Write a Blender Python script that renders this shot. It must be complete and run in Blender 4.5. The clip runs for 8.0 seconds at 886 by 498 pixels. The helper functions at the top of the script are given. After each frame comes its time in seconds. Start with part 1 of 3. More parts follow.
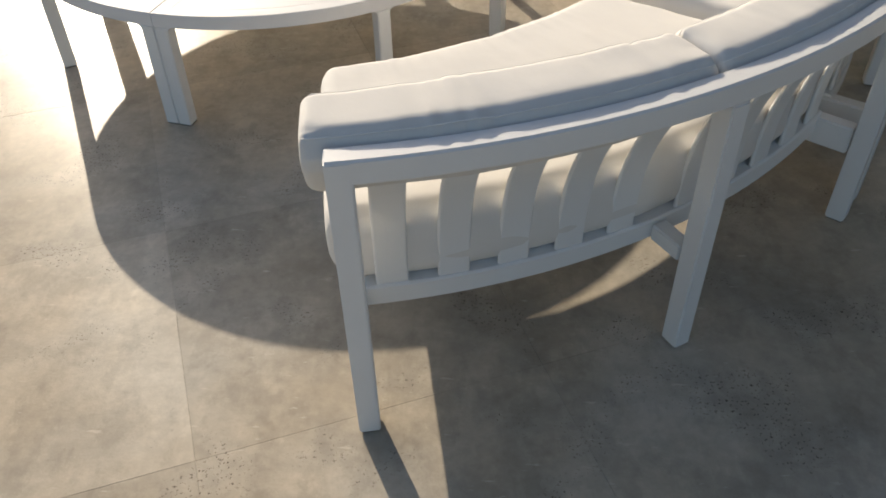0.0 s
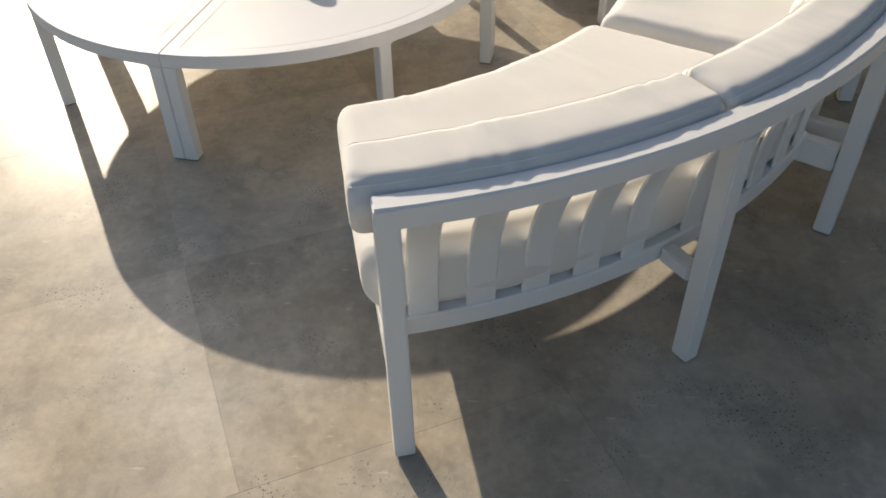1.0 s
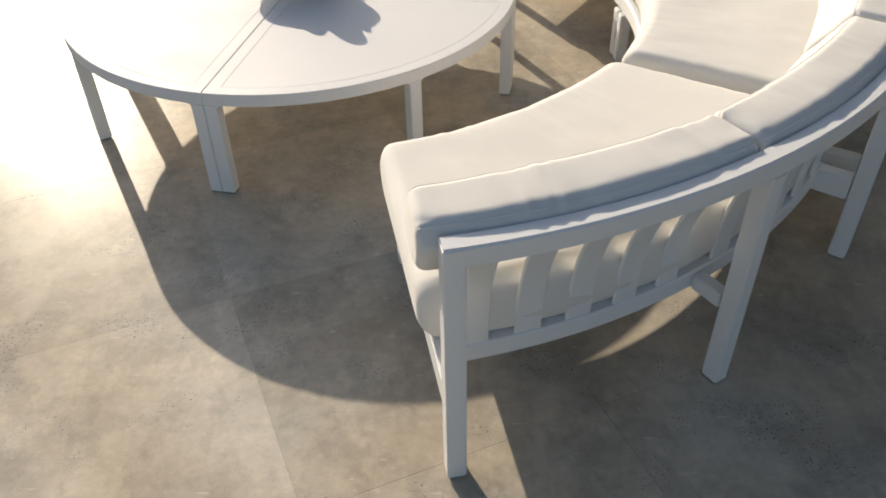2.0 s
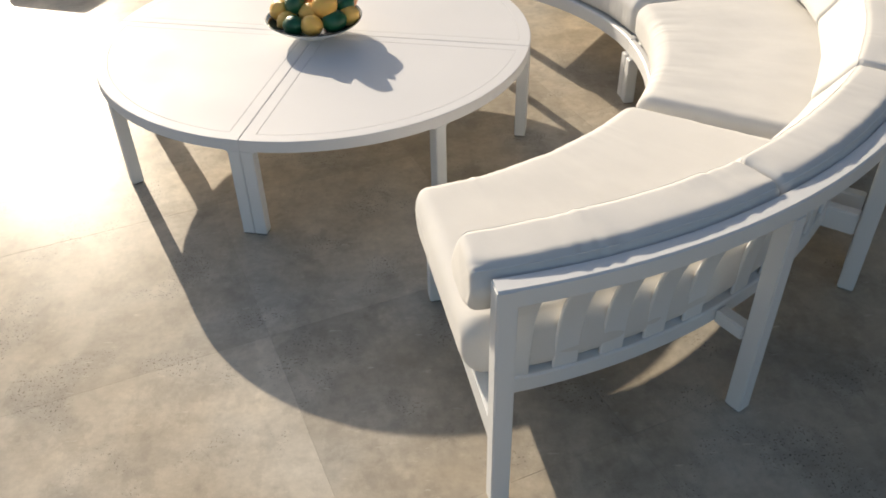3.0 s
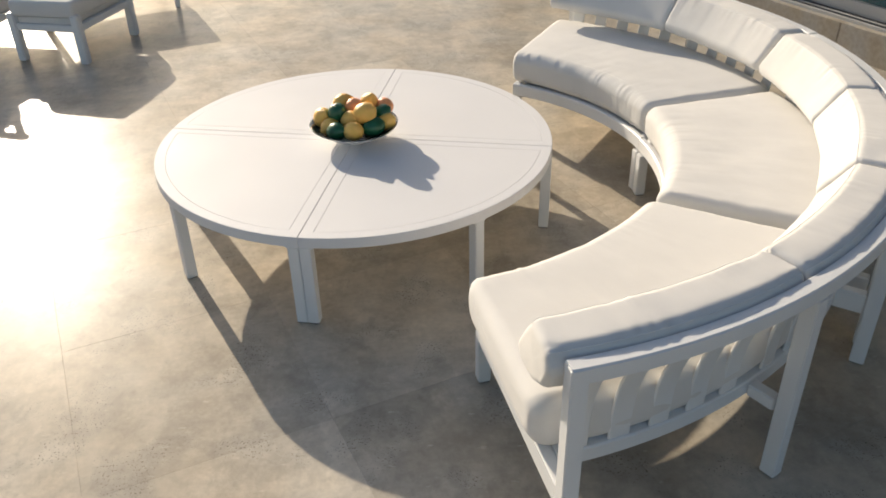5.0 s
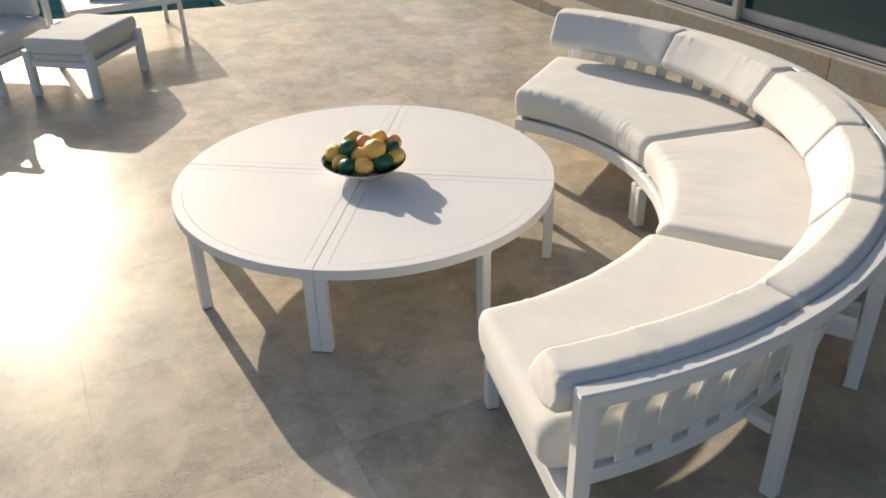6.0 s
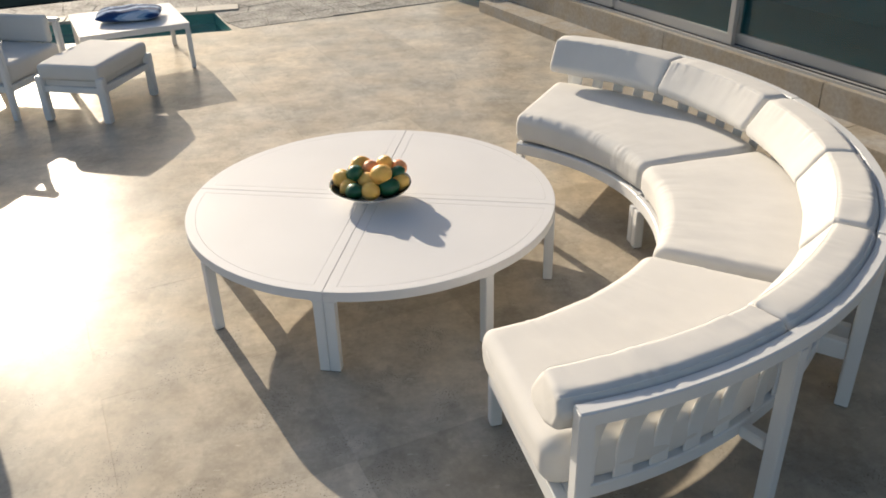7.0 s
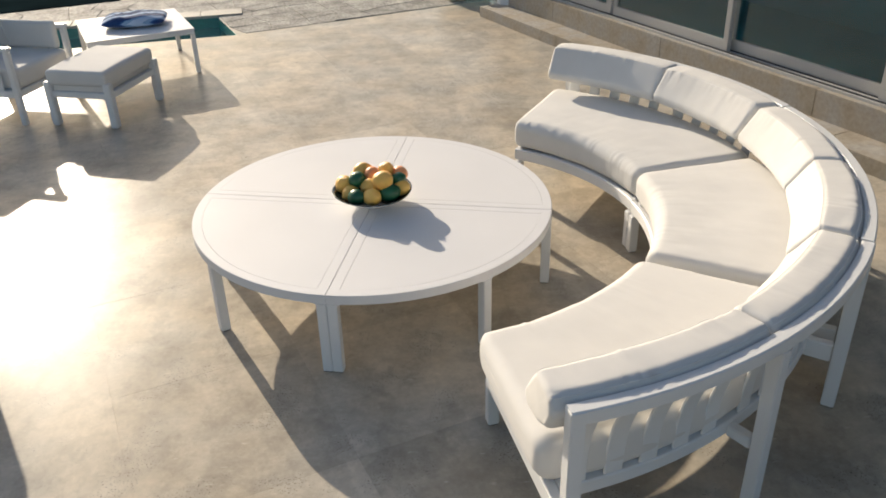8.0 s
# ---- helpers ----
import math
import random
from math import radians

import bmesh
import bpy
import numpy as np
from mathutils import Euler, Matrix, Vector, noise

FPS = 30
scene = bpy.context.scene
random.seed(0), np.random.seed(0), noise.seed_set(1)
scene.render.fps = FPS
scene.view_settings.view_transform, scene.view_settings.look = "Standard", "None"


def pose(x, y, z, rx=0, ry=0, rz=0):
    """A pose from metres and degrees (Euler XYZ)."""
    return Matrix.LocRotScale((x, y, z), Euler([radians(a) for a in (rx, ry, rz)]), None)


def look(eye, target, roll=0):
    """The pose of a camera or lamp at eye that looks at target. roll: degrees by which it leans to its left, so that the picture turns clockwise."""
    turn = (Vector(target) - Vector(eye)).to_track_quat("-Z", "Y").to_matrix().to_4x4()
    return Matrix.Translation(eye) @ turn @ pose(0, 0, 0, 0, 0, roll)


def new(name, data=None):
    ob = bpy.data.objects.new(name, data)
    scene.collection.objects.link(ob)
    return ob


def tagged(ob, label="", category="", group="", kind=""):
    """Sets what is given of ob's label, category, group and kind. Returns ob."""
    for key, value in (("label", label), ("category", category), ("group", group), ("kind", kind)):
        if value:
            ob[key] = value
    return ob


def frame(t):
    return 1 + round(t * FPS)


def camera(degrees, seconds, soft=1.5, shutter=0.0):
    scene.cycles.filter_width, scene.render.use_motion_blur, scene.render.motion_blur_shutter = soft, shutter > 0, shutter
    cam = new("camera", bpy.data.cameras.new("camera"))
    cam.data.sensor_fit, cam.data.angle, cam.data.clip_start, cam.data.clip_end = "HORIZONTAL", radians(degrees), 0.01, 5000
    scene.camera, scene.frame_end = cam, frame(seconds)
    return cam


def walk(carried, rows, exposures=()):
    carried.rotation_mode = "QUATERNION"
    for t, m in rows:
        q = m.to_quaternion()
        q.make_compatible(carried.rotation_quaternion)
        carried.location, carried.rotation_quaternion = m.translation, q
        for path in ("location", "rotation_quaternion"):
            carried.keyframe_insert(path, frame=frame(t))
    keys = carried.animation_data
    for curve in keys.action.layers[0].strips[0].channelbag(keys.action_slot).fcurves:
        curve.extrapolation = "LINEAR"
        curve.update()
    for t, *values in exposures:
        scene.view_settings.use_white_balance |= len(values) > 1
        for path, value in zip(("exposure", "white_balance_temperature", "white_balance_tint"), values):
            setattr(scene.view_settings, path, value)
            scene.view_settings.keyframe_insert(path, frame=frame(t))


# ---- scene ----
cam = camera(56.1, 8.0, soft=1.8)
PATH = [
    (0, (0.161, -0.098, 1.63), (0.098, 1.398, 0.304), -1.4),
    (0.5, (0.09, -0.115, 1.689), (0.077, 1.384, 0.365), -1.4),
    (1, (0.013, -0.137, 1.745), (0.038, 1.37, 0.431), -1.3),
    (1.5, (-0.064, -0.163, 1.805), (-0.023, 1.353, 0.502), -1.3),
    (3, (-0.285, -0.272, 1.97), (-0.199, 1.302, 0.739), -1.3),
    (3.5, (-0.354, -0.314, 2.015), (-0.249, 1.293, 0.83), -1.3),
    (4, (-0.424, -0.362, 2.056), (-0.3, 1.277, 0.917), -1.3),
    (4.5, (-0.488, -0.414, 2.102), (-0.354, 1.25, 1.001), -1.4),
    (6, (-0.599, -0.572, 2.237), (-0.445, 1.147, 1.227), -1.5),
    (6.5, (-0.609, -0.623, 2.286), (-0.454, 1.107, 1.295), -1.6),
    (7, (-0.625, -0.676, 2.329), (-0.47, 1.063, 1.354), -1.6),
    (7.5, (-0.63, -0.725, 2.366), (-0.477, 1.015, 1.391), -1.6),
    (8, (-0.622, -0.773, 2.407), (-0.471, 0.967, 1.432), -1.6),
]
walk(cam, [(t, look(eye, target, roll)) for t, eye, target, roll in PATH])
scene.view_settings.exposure = 0.45

# ---- world, sun and exposure ----
SUN_AZ, SUN_EL = 115.5, 20.4          # where the sun stands, degrees from +x and above the ground
world = bpy.data.worlds.new("sky")
scene.world = world
world.use_nodes = True
wn = world.node_tree.nodes
sky = wn.new("ShaderNodeTexSky")
sky.sky_type = "NISHITA"
sky.sun_disc = False
sky.ozone_density = 1.0
sky.dust_density = 2.0
sky.sun_elevation = radians(SUN_EL)
sky.sun_rotation = radians(90 - SUN_AZ)
world.node_tree.links.new(sky.outputs[0], wn["Background"].inputs[0])
wn["Background"].inputs[1].default_value = 0.102
sun_data = bpy.data.lights.new("sun", "SUN")
sun_data.energy, sun_data.angle, sun_data.color = 4.55, radians(0.55), (1.0, 0.86, 0.68)
sun = new("sun", sun_data)
_d = Vector((math.cos(radians(SUN_AZ)) * math.cos(radians(SUN_EL)), math.sin(radians(SUN_AZ)) * math.cos(radians(SUN_EL)), math.sin(radians(SUN_EL))))
sun.matrix_world = look(_d * 40, (0, 0, 0))


# ---- materials ----
def mat(name, color, rough=0.5, metal=0.0, vary=0.0, vscale=4.0, fine=0.0, fscale=60.0, bump=0.0, bscale=80.0,
        spec=0.5, color2=None, per_object=0.0, sheen=0.0, rough_vary=0.0):
    m = bpy.data.materials.new(name)
    m.use_nodes = True
    nt = m.node_tree
    b = nt.nodes["Principled BSDF"]
    b.inputs["Roughness"].default_value, b.inputs["Metallic"].default_value = rough, metal
    b.inputs["Specular IOR Level"].default_value = spec
    if sheen:
        b.inputs["Sheen Weight"].default_value = sheen
    co = nt.nodes.new("ShaderNodeTexCoord")
    rgb = nt.nodes.new("ShaderNodeRGB")
    rgb.outputs[0].default_value = (*color, 1)
    out = rgb.outputs[0]

    def noise_tex(scale, detail=5.0):
        n = nt.nodes.new("ShaderNodeTexNoise")
        n.inputs["Scale"].default_value, n.inputs["Detail"].default_value = scale, detail
        nt.links.new(co.outputs["Object"], n.inputs["Vector"])
        return n

    def scaled(src, factor_out, amount):
        r = nt.nodes.new("ShaderNodeMapRange")
        r.inputs["From Min"].default_value, r.inputs["From Max"].default_value = 0.25, 0.75
        r.inputs["To Min"].default_value, r.inputs["To Max"].default_value = 1 - amount, 1 + amount
        nt.links.new(factor_out, r.inputs["Value"])
        mx = nt.nodes.new("ShaderNodeVectorMath")
        mx.operation = "SCALE"
        nt.links.new(src, mx.inputs[0])
        nt.links.new(r.outputs[0], mx.inputs["Scale"])
        return mx.outputs[0]

    big = noise_tex(vscale)
    if color2:
        mx = nt.nodes.new("ShaderNodeMix")
        mx.data_type = "RGBA"
        rp = nt.nodes.new("ShaderNodeMapRange")
        rp.inputs["From Min"].default_value, rp.inputs["From Max"].default_value = 0.38, 0.62
        nt.links.new(big.outputs["Fac"], rp.inputs["Value"])
        nt.links.new(rp.outputs[0], mx.inputs["Factor"])
        nt.links.new(out, mx.inputs["A"])
        mx.inputs["B"].default_value = (*color2, 1)
        out = mx.outputs["Result"]
    if vary:
        out = scaled(out, big.outputs["Fac"], vary)
    if fine:
        out = scaled(out, noise_tex(fscale, 3.0).outputs["Fac"], fine)
    if per_object:
        oi = nt.nodes.new("ShaderNodeObjectInfo")
        r = nt.nodes.new("ShaderNodeMapRange")
        r.inputs["To Min"].default_value, r.inputs["To Max"].default_value = 1 - per_object, 1 + per_object
        nt.links.new(oi.outputs["Random"], r.inputs["Value"])
        mx = nt.nodes.new("ShaderNodeVectorMath")
        mx.operation = "SCALE"
        nt.links.new(out, mx.inputs[0])
        nt.links.new(r.outputs[0], mx.inputs["Scale"])
        out = mx.outputs[0]
    nt.links.new(out, b.inputs["Base Color"])
    if rough_vary:
        r = nt.nodes.new("ShaderNodeMapRange")
        r.inputs["From Min"].default_value, r.inputs["From Max"].default_value = 0.3, 0.7
        r.inputs["To Min"].default_value, r.inputs["To Max"].default_value = rough - rough_vary, rough + rough_vary
        nt.links.new(noise_tex(vscale * 2.3).outputs["Fac"], r.inputs["Value"])
        nt.links.new(r.outputs[0], b.inputs["Roughness"])
    if bump:
        bp = nt.nodes.new("ShaderNodeBump")
        bp.inputs["Strength"].default_value, bp.inputs["Distance"].default_value = bump, 0.01
        nt.links.new(noise_tex(bscale, 4.0).outputs["Fac"], bp.inputs["Height"])
        nt.links.new(bp.outputs[0], b.inputs["Normal"])
    return m


M_ALU = mat("white_powder_coat", (0.73, 0.735, 0.73), 0.38, vary=0.02, vscale=3, fine=0.012, fscale=300, bump=0.03, bscale=600)
M_TOP = mat("white_table_lacquer", (0.72, 0.715, 0.715), 0.58, spec=0.2, vary=0.02, vscale=2.5, fine=0.01, fscale=200, bump=0.02, bscale=500, rough_vary=0.06)
M_FABRIC = mat("off_white_canvas", (0.665, 0.65, 0.62), 0.9, vary=0.04, vscale=5, fine=0.03, fscale=500, bump=0.09, bscale=16, spec=0.15, sheen=0.15)
# seam piping, coloured paler than the cover to carry its sunlit glint
M_PIPE = mat("canvas_piping_glint", (0.72, 0.71, 0.69), 0.85, vary=0.03, vscale=9, bump=0.1, bscale=900, spec=0.2)
# dark grey for the clips and for the shade drawn under leg feet
M_CLIP_SHADE = mat("clip_and_foot_shade", (0.10, 0.10, 0.10), 0.7, vary=0.1, vscale=20)
M_WALLSTONE = mat("plinth_stone", (0.42, 0.365, 0.285), 0.8, vary=0.36, vscale=5.0, fine=0.14, fscale=30, bump=0.12, bscale=35, color2=(0.30, 0.28, 0.25), per_object=0.05, spec=0.2)
# wall colour lowered so the house bounces less light onto the terrace
M_WALL_DIM = mat("house_render_dimmed", (0.20, 0.18, 0.16), 0.9, vary=0.06, vscale=1.5, bump=0.2, bscale=90)
M_SASH = mat("window_aluminium", (0.43, 0.425, 0.41), 0.4, vary=0.03, vscale=3, bump=0.02, bscale=300)
M_TRACK = mat("dark_track", (0.05, 0.055, 0.06), 0.45, vary=0.1, vscale=10)
# room coloured teal to put the panes' reflected tone behind the glass
M_ROOM = mat("teal_pane_tone", (0.10, 0.36, 0.44), 0.9, vary=0.1, vscale=1)
M_POOLTILE = mat("pool_mosaic", (0.035, 0.18, 0.17), 0.3, vary=0.15, vscale=2, fine=0.2, fscale=40, bump=0.1, bscale=40)
M_COPING = mat("pool_coping_stone", (0.40, 0.37, 0.32), 0.7, vary=0.12, vscale=4, fine=0.08, fscale=60, bump=0.3, bscale=60)
M_FLAG = mat("rough_flagstone", (0.33, 0.315, 0.285), 0.75, vary=0.42, vscale=4, fine=0.38, fscale=32, bump=0.8, bscale=26, per_object=0.10, spec=0.08)
M_DARKBAND = mat("near_black_band", (0.010, 0.018, 0.020), 1.0, spec=0.0, vary=0.3, vscale=2, bump=0.3, bscale=30)
M_LEMON = mat("lemon_peel", (0.98, 0.58, 0.12), 0.42, vary=0.12, vscale=14, bump=0.25, bscale=180, per_object=0.1, color2=(0.98, 0.55, 0.15))
M_ORANGE = mat("orange_peel", (0.98, 0.36, 0.14), 0.42, vary=0.1, vscale=14, bump=0.25, bscale=180, per_object=0.08, color2=(0.95, 0.44, 0.20))
M_LIME = mat("green_peel", (0.012, 0.10, 0.045), 0.32, vary=0.25, vscale=16, bump=0.2, bscale=160, per_object=0.15)
M_BOWL_IN = mat("dark_bowl_glaze", (0.015, 0.03, 0.03), 0.12, vary=0.2, vscale=8)
M_BOWL_OUT = mat("white_bowl_glaze", (0.78, 0.77, 0.74), 0.18, vary=0.03, vscale=8)
M_STEM = mat("stem", (0.06, 0.07, 0.03), 0.8, vary=0.2, vscale=30)


def floor_material():
    """Warm grey travertine-like slabs: clouds, fine grain, small pits, a worn satin polish."""
    m = mat("terrace_stone", (0.50, 0.432, 0.335), 0.40, vary=0.12, vscale=1.9, fine=0.05, fscale=40, color2=(0.405, 0.372, 0.315), per_object=0.10, spec=0.085)
    nt = m.node_tree
    b = nt.nodes["Principled BSDF"]
    geo = nt.nodes.new("ShaderNodeNewGeometry")
    veins = nt.nodes.new("ShaderNodeTexNoise")
    veins.inputs["Scale"].default_value, veins.inputs["Detail"].default_value, veins.inputs["Distortion"].default_value = 2.2, 8, 0.5
    nt.links.new(geo.outputs["Position"], veins.inputs["Vector"])
    r = nt.nodes.new("ShaderNodeMapRange")
    r.inputs["From Min"].default_value, r.inputs["From Max"].default_value = 0.3, 0.7
    r.inputs["To Min"].default_value, r.inputs["To Max"].default_value = 0.83, 1.17
    nt.links.new(veins.outputs["Fac"], r.inputs["Value"])
    sc = nt.nodes.new("ShaderNodeVectorMath")
    sc.operation = "SCALE"
    src = b.inputs["Base Color"].links[0].from_socket
    nt.links.new(src, sc.inputs[0])
    nt.links.new(r.outputs[0], sc.inputs["Scale"])
    # blotches a hand wide, and long faint strokes along the slabs
    mid = sc
    for scale, squash, rotate, lo, hi, f0, f1 in ((11.0, (1, 1, 1), 0, 0.89, 1.10, 0.30, 0.70), (30.0, (1, 1, 1), 0, 0.95, 1.05, 0.3, 0.7), (2.6, (1, 1, 1), 0, 0.93, 1.05, 0.46, 0.54), (5.5, (1.3, 0.8, 1), 40, 0.93, 1.03, 0.44, 0.50),
                                                  (6.0, (0.45, 1.2, 1), 18, 0.96, 1.05, 0.32, 0.66), (4.2, (1, 1, 1), 0, 0.92, 1.03, 0.36, 0.56)):
        mp = nt.nodes.new("ShaderNodeMapping")
        mp.inputs["Scale"].default_value = squash
        mp.inputs["Rotation"].default_value = (0, 0, radians(rotate))
        nt.links.new(geo.outputs["Position"], mp.inputs["Vector"])
        bl = nt.nodes.new("ShaderNodeTexNoise")
        bl.inputs["Scale"].default_value, bl.inputs["Detail"].default_value, bl.inputs["Roughness"].default_value = scale, 10, 0.68
        nt.links.new(mp.outputs[0], bl.inputs["Vector"])
        rg = nt.nodes.new("ShaderNodeMapRange")
        rg.inputs["From Min"].default_value, rg.inputs["From Max"].default_value = f0, f1
        rg.inputs["To Min"].default_value, rg.inputs["To Max"].default_value = lo, hi
        nt.links.new(bl.outputs["Fac"], rg.inputs["Value"])
        nxt = nt.nodes.new("ShaderNodeVectorMath")
        nxt.operation = "SCALE"
        nt.links.new(mid.outputs[0], nxt.inputs[0])
        nt.links.new(rg.outputs[0], nxt.inputs["Scale"])
        mid = nxt
    # pits: small cells, only where a slow noise lets them come
    pit = nt.nodes.new("ShaderNodeTexNoise")
    pit.inputs["Scale"].default_value, pit.inputs["Detail"].default_value = 125, 4
    where = nt.nodes.new("ShaderNodeTexNoise")
    where.inputs["Scale"].default_value, where.inputs["Detail"].default_value = 3.8, 5
    for n in (pit, where):
        nt.links.new(geo.outputs["Position"], n.inputs["Vector"])
    a = nt.nodes.new("ShaderNodeMapRange")
    a.inputs["From Min"].default_value, a.inputs["From Max"].default_value = 0.61, 0.645
    nt.links.new(pit.outputs["Fac"], a.inputs["Value"])
    c = nt.nodes.new("ShaderNodeMapRange")
    c.inputs["From Min"].default_value, c.inputs["From Max"].default_value = 0.535, 0.61
    nt.links.new(where.outputs["Fac"], c.inputs["Value"])
    mul = nt.nodes.new("ShaderNodeMath")
    mul.operation = "MULTIPLY"
    nt.links.new(a.outputs[0], mul.inputs[0])
    nt.links.new(c.outputs[0], mul.inputs[1])
    mx = nt.nodes.new("ShaderNodeMix")
    mx.data_type = "RGBA"
    nt.links.new(mul.outputs[0], mx.inputs["Factor"])
    nt.links.new(mid.outputs[0], mx.inputs["A"])
    mx.inputs["B"].default_value = (0.12, 0.098, 0.075, 1)
    # pale worn flecks, drawn out along the slabs
    mp = nt.nodes.new("ShaderNodeMapping")
    mp.inputs["Scale"].default_value = (0.35, 1.3, 1)
    mp.inputs["Rotation"].default_value = (0, 0, radians(18))
    nt.links.new(geo.outputs["Position"], mp.inputs["Vector"])
    fl = nt.nodes.new("ShaderNodeTexNoise")
    fl.inputs["Scale"].default_value, fl.inputs["Detail"].default_value = 42, 5
    nt.links.new(mp.outputs[0], fl.inputs["Vector"])
    fr = nt.nodes.new("ShaderNodeMapRange")
    fr.inputs["From Min"].default_value, fr.inputs["From Max"].default_value = 0.66, 0.74
    fr.inputs["To Max"].default_value = 0.55
    nt.links.new(fl.outputs["Fac"], fr.inputs["Value"])
    pale = nt.nodes.new("ShaderNodeMix")
    pale.data_type = "RGBA"
    nt.links.new(fr.outputs[0], pale.inputs["Factor"])
    nt.links.new(mx.outputs["Result"], pale.inputs["A"])
    pale.inputs["B"].default_value = (0.66, 0.60, 0.50, 1)
    nt.links.new(pale.outputs["Result"], b.inputs["Base Color"])
    # relief: pits cut in, and a low unevenness that breaks the gloss
    low = nt.nodes.new("ShaderNodeTexNoise")
    low.inputs["Scale"].default_value, low.inputs["Detail"].default_value = 150, 4
    nt.links.new(geo.outputs["Position"], low.inputs["Vector"])
    soft = nt.nodes.new("ShaderNodeMath")
    soft.operation = "MULTIPLY"
    soft.inputs[1].default_value = 0.3
    nt.links.new(low.outputs["Fac"], soft.inputs[0])
    h = nt.nodes.new("ShaderNodeMath")
    h.operation = "MULTIPLY_ADD"
    nt.links.new(mul.outputs[0], h.inputs[0])
    h.inputs[1].default_value = -3.0
    nt.links.new(soft.outputs[0], h.inputs[2])
    bp = nt.nodes.new("ShaderNodeBump")
    bp.inputs["Strength"].default_value, bp.inputs["Distance"].default_value = 0.14, 0.01
    nt.links.new(h.outputs[0], bp.inputs["Height"])
    nt.links.new(bp.outputs[0], b.inputs["Normal"])
    rr = nt.nodes.new("ShaderNodeMapRange")
    rr.inputs["From Min"].default_value, rr.inputs["From Max"].default_value = 0.3, 0.7
    rr.inputs["To Min"].default_value, rr.inputs["To Max"].default_value = 0.29, 0.35
    nt.links.new(veins.outputs["Fac"], rr.inputs["Value"])
    nt.links.new(rr.outputs[0], b.inputs["Roughness"])
    return m


M_FLOOR = floor_material()


def glass_material(name, color, rough=0.0, ior=1.45):
    m = bpy.data.materials.new(name)
    m.use_nodes = True
    b = m.node_tree.nodes["Principled BSDF"]
    b.inputs["Base Color"].default_value = (*color, 1)
    b.inputs["Roughness"].default_value, b.inputs["IOR"].default_value = rough, ior
    b.inputs["Transmission Weight"].default_value = 1.0
    return m


M_GLASS = glass_material("tinted_glass", (0.40, 0.62, 0.64), 0.0, 1.55)
M_WATER = glass_material("pool_water", (0.55, 0.86, 0.82), 0.03, 1.33)


def stripes_material():
    m = mat("striped_towel", (0.03, 0.10, 0.34), 0.95, spec=0.1, sheen=0.3, bump=0.4, bscale=250)
    nt = m.node_tree
    b = nt.nodes["Principled BSDF"]
    co = nt.nodes.new("ShaderNodeTexCoord")
    w = nt.nodes.new("ShaderNodeTexWave")
    w.inputs["Scale"].default_value, w.inputs["Distortion"].default_value = 2.3, 1.6
    w.bands_direction = "X"
    mp = nt.nodes.new("ShaderNodeMapping")
    mp.inputs["Rotation"].default_value = (0, 0, radians(72))
    nt.links.new(co.outputs["Object"], mp.inputs["Vector"])
    nt.links.new(mp.outputs[0], w.inputs["Vector"])
    ramp = nt.nodes.new("ShaderNodeValToRGB")
    ramp.color_ramp.interpolation = "CONSTANT"
    e = ramp.color_ramp.elements
    e[0].color, e[0].position = (0.012, 0.045, 0.15, 1), 0.0
    e[1].color, e[1].position = (0.46, 0.58, 0.74, 1), 0.88
    for p, c in ((0.40, (0.02, 0.08, 0.26, 1)), (0.52, (0.10, 0.21, 0.42, 1)), (0.60, (0.22, 0.36, 0.56, 1))):
        ramp.color_ramp.elements.new(p).color = c
    nt.links.new(w.outputs["Fac"], ramp.inputs["Fac"])
    nt.links.new(ramp.outputs[0], b.inputs["Base Color"])
    return m


M_TOWEL = stripes_material()


# ---- mesh helpers ----
def part(name, bm, material, parent=None, label="", smooth=False):
    me = bpy.data.meshes.new(name)
    bmesh.ops.recalc_face_normals(bm, faces=bm.faces[:])
    bm.to_mesh(me)
    bm.free()
    me.materials.append(material)
    if smooth:
        me.polygons.foreach_set("use_smooth", [True] * len(me.polygons))
    ob = new(name, me)
    if parent:
        ob.parent = parent
    if label:
        tagged(ob, label)
    return ob


def raw(name, verts, faces, material, parent=None, label="", smooth=False):
    me = bpy.data.meshes.new(name)
    me.from_pydata([tuple(v) for v in verts], [], faces)
    me.update()
    me.materials.append(material)
    if smooth:
        me.polygons.foreach_set("use_smooth", [True] * len(me.polygons))
    ob = new(name, me)
    if parent:
        ob.parent = parent
    if label:
        tagged(ob, label)
    return ob


def thing(name, m, label, category, group="", kind=""):
    ob = new(name)
    ob.matrix_world = m
    ob.empty_display_size = 0.1
    return tagged(ob, label, category, group, kind)


def box_bm(size, at=(0, 0, 0), bevel=0.004, m=None, segments=2):
    bm = bmesh.new()
    bmesh.ops.create_cube(bm, size=1, matrix=Matrix.Translation(at) @ Matrix.Diagonal((*size, 1)))
    if bevel:
        bmesh.ops.bevel(bm, geom=bm.edges[:], offset=bevel, segments=segments, affect="EDGES")
    if m is not None:
        bm.transform(m)
    return bm


def polar(r, a, z=0.0):
    return Vector((r * math.cos(radians(a)), r * math.sin(radians(a)), z))


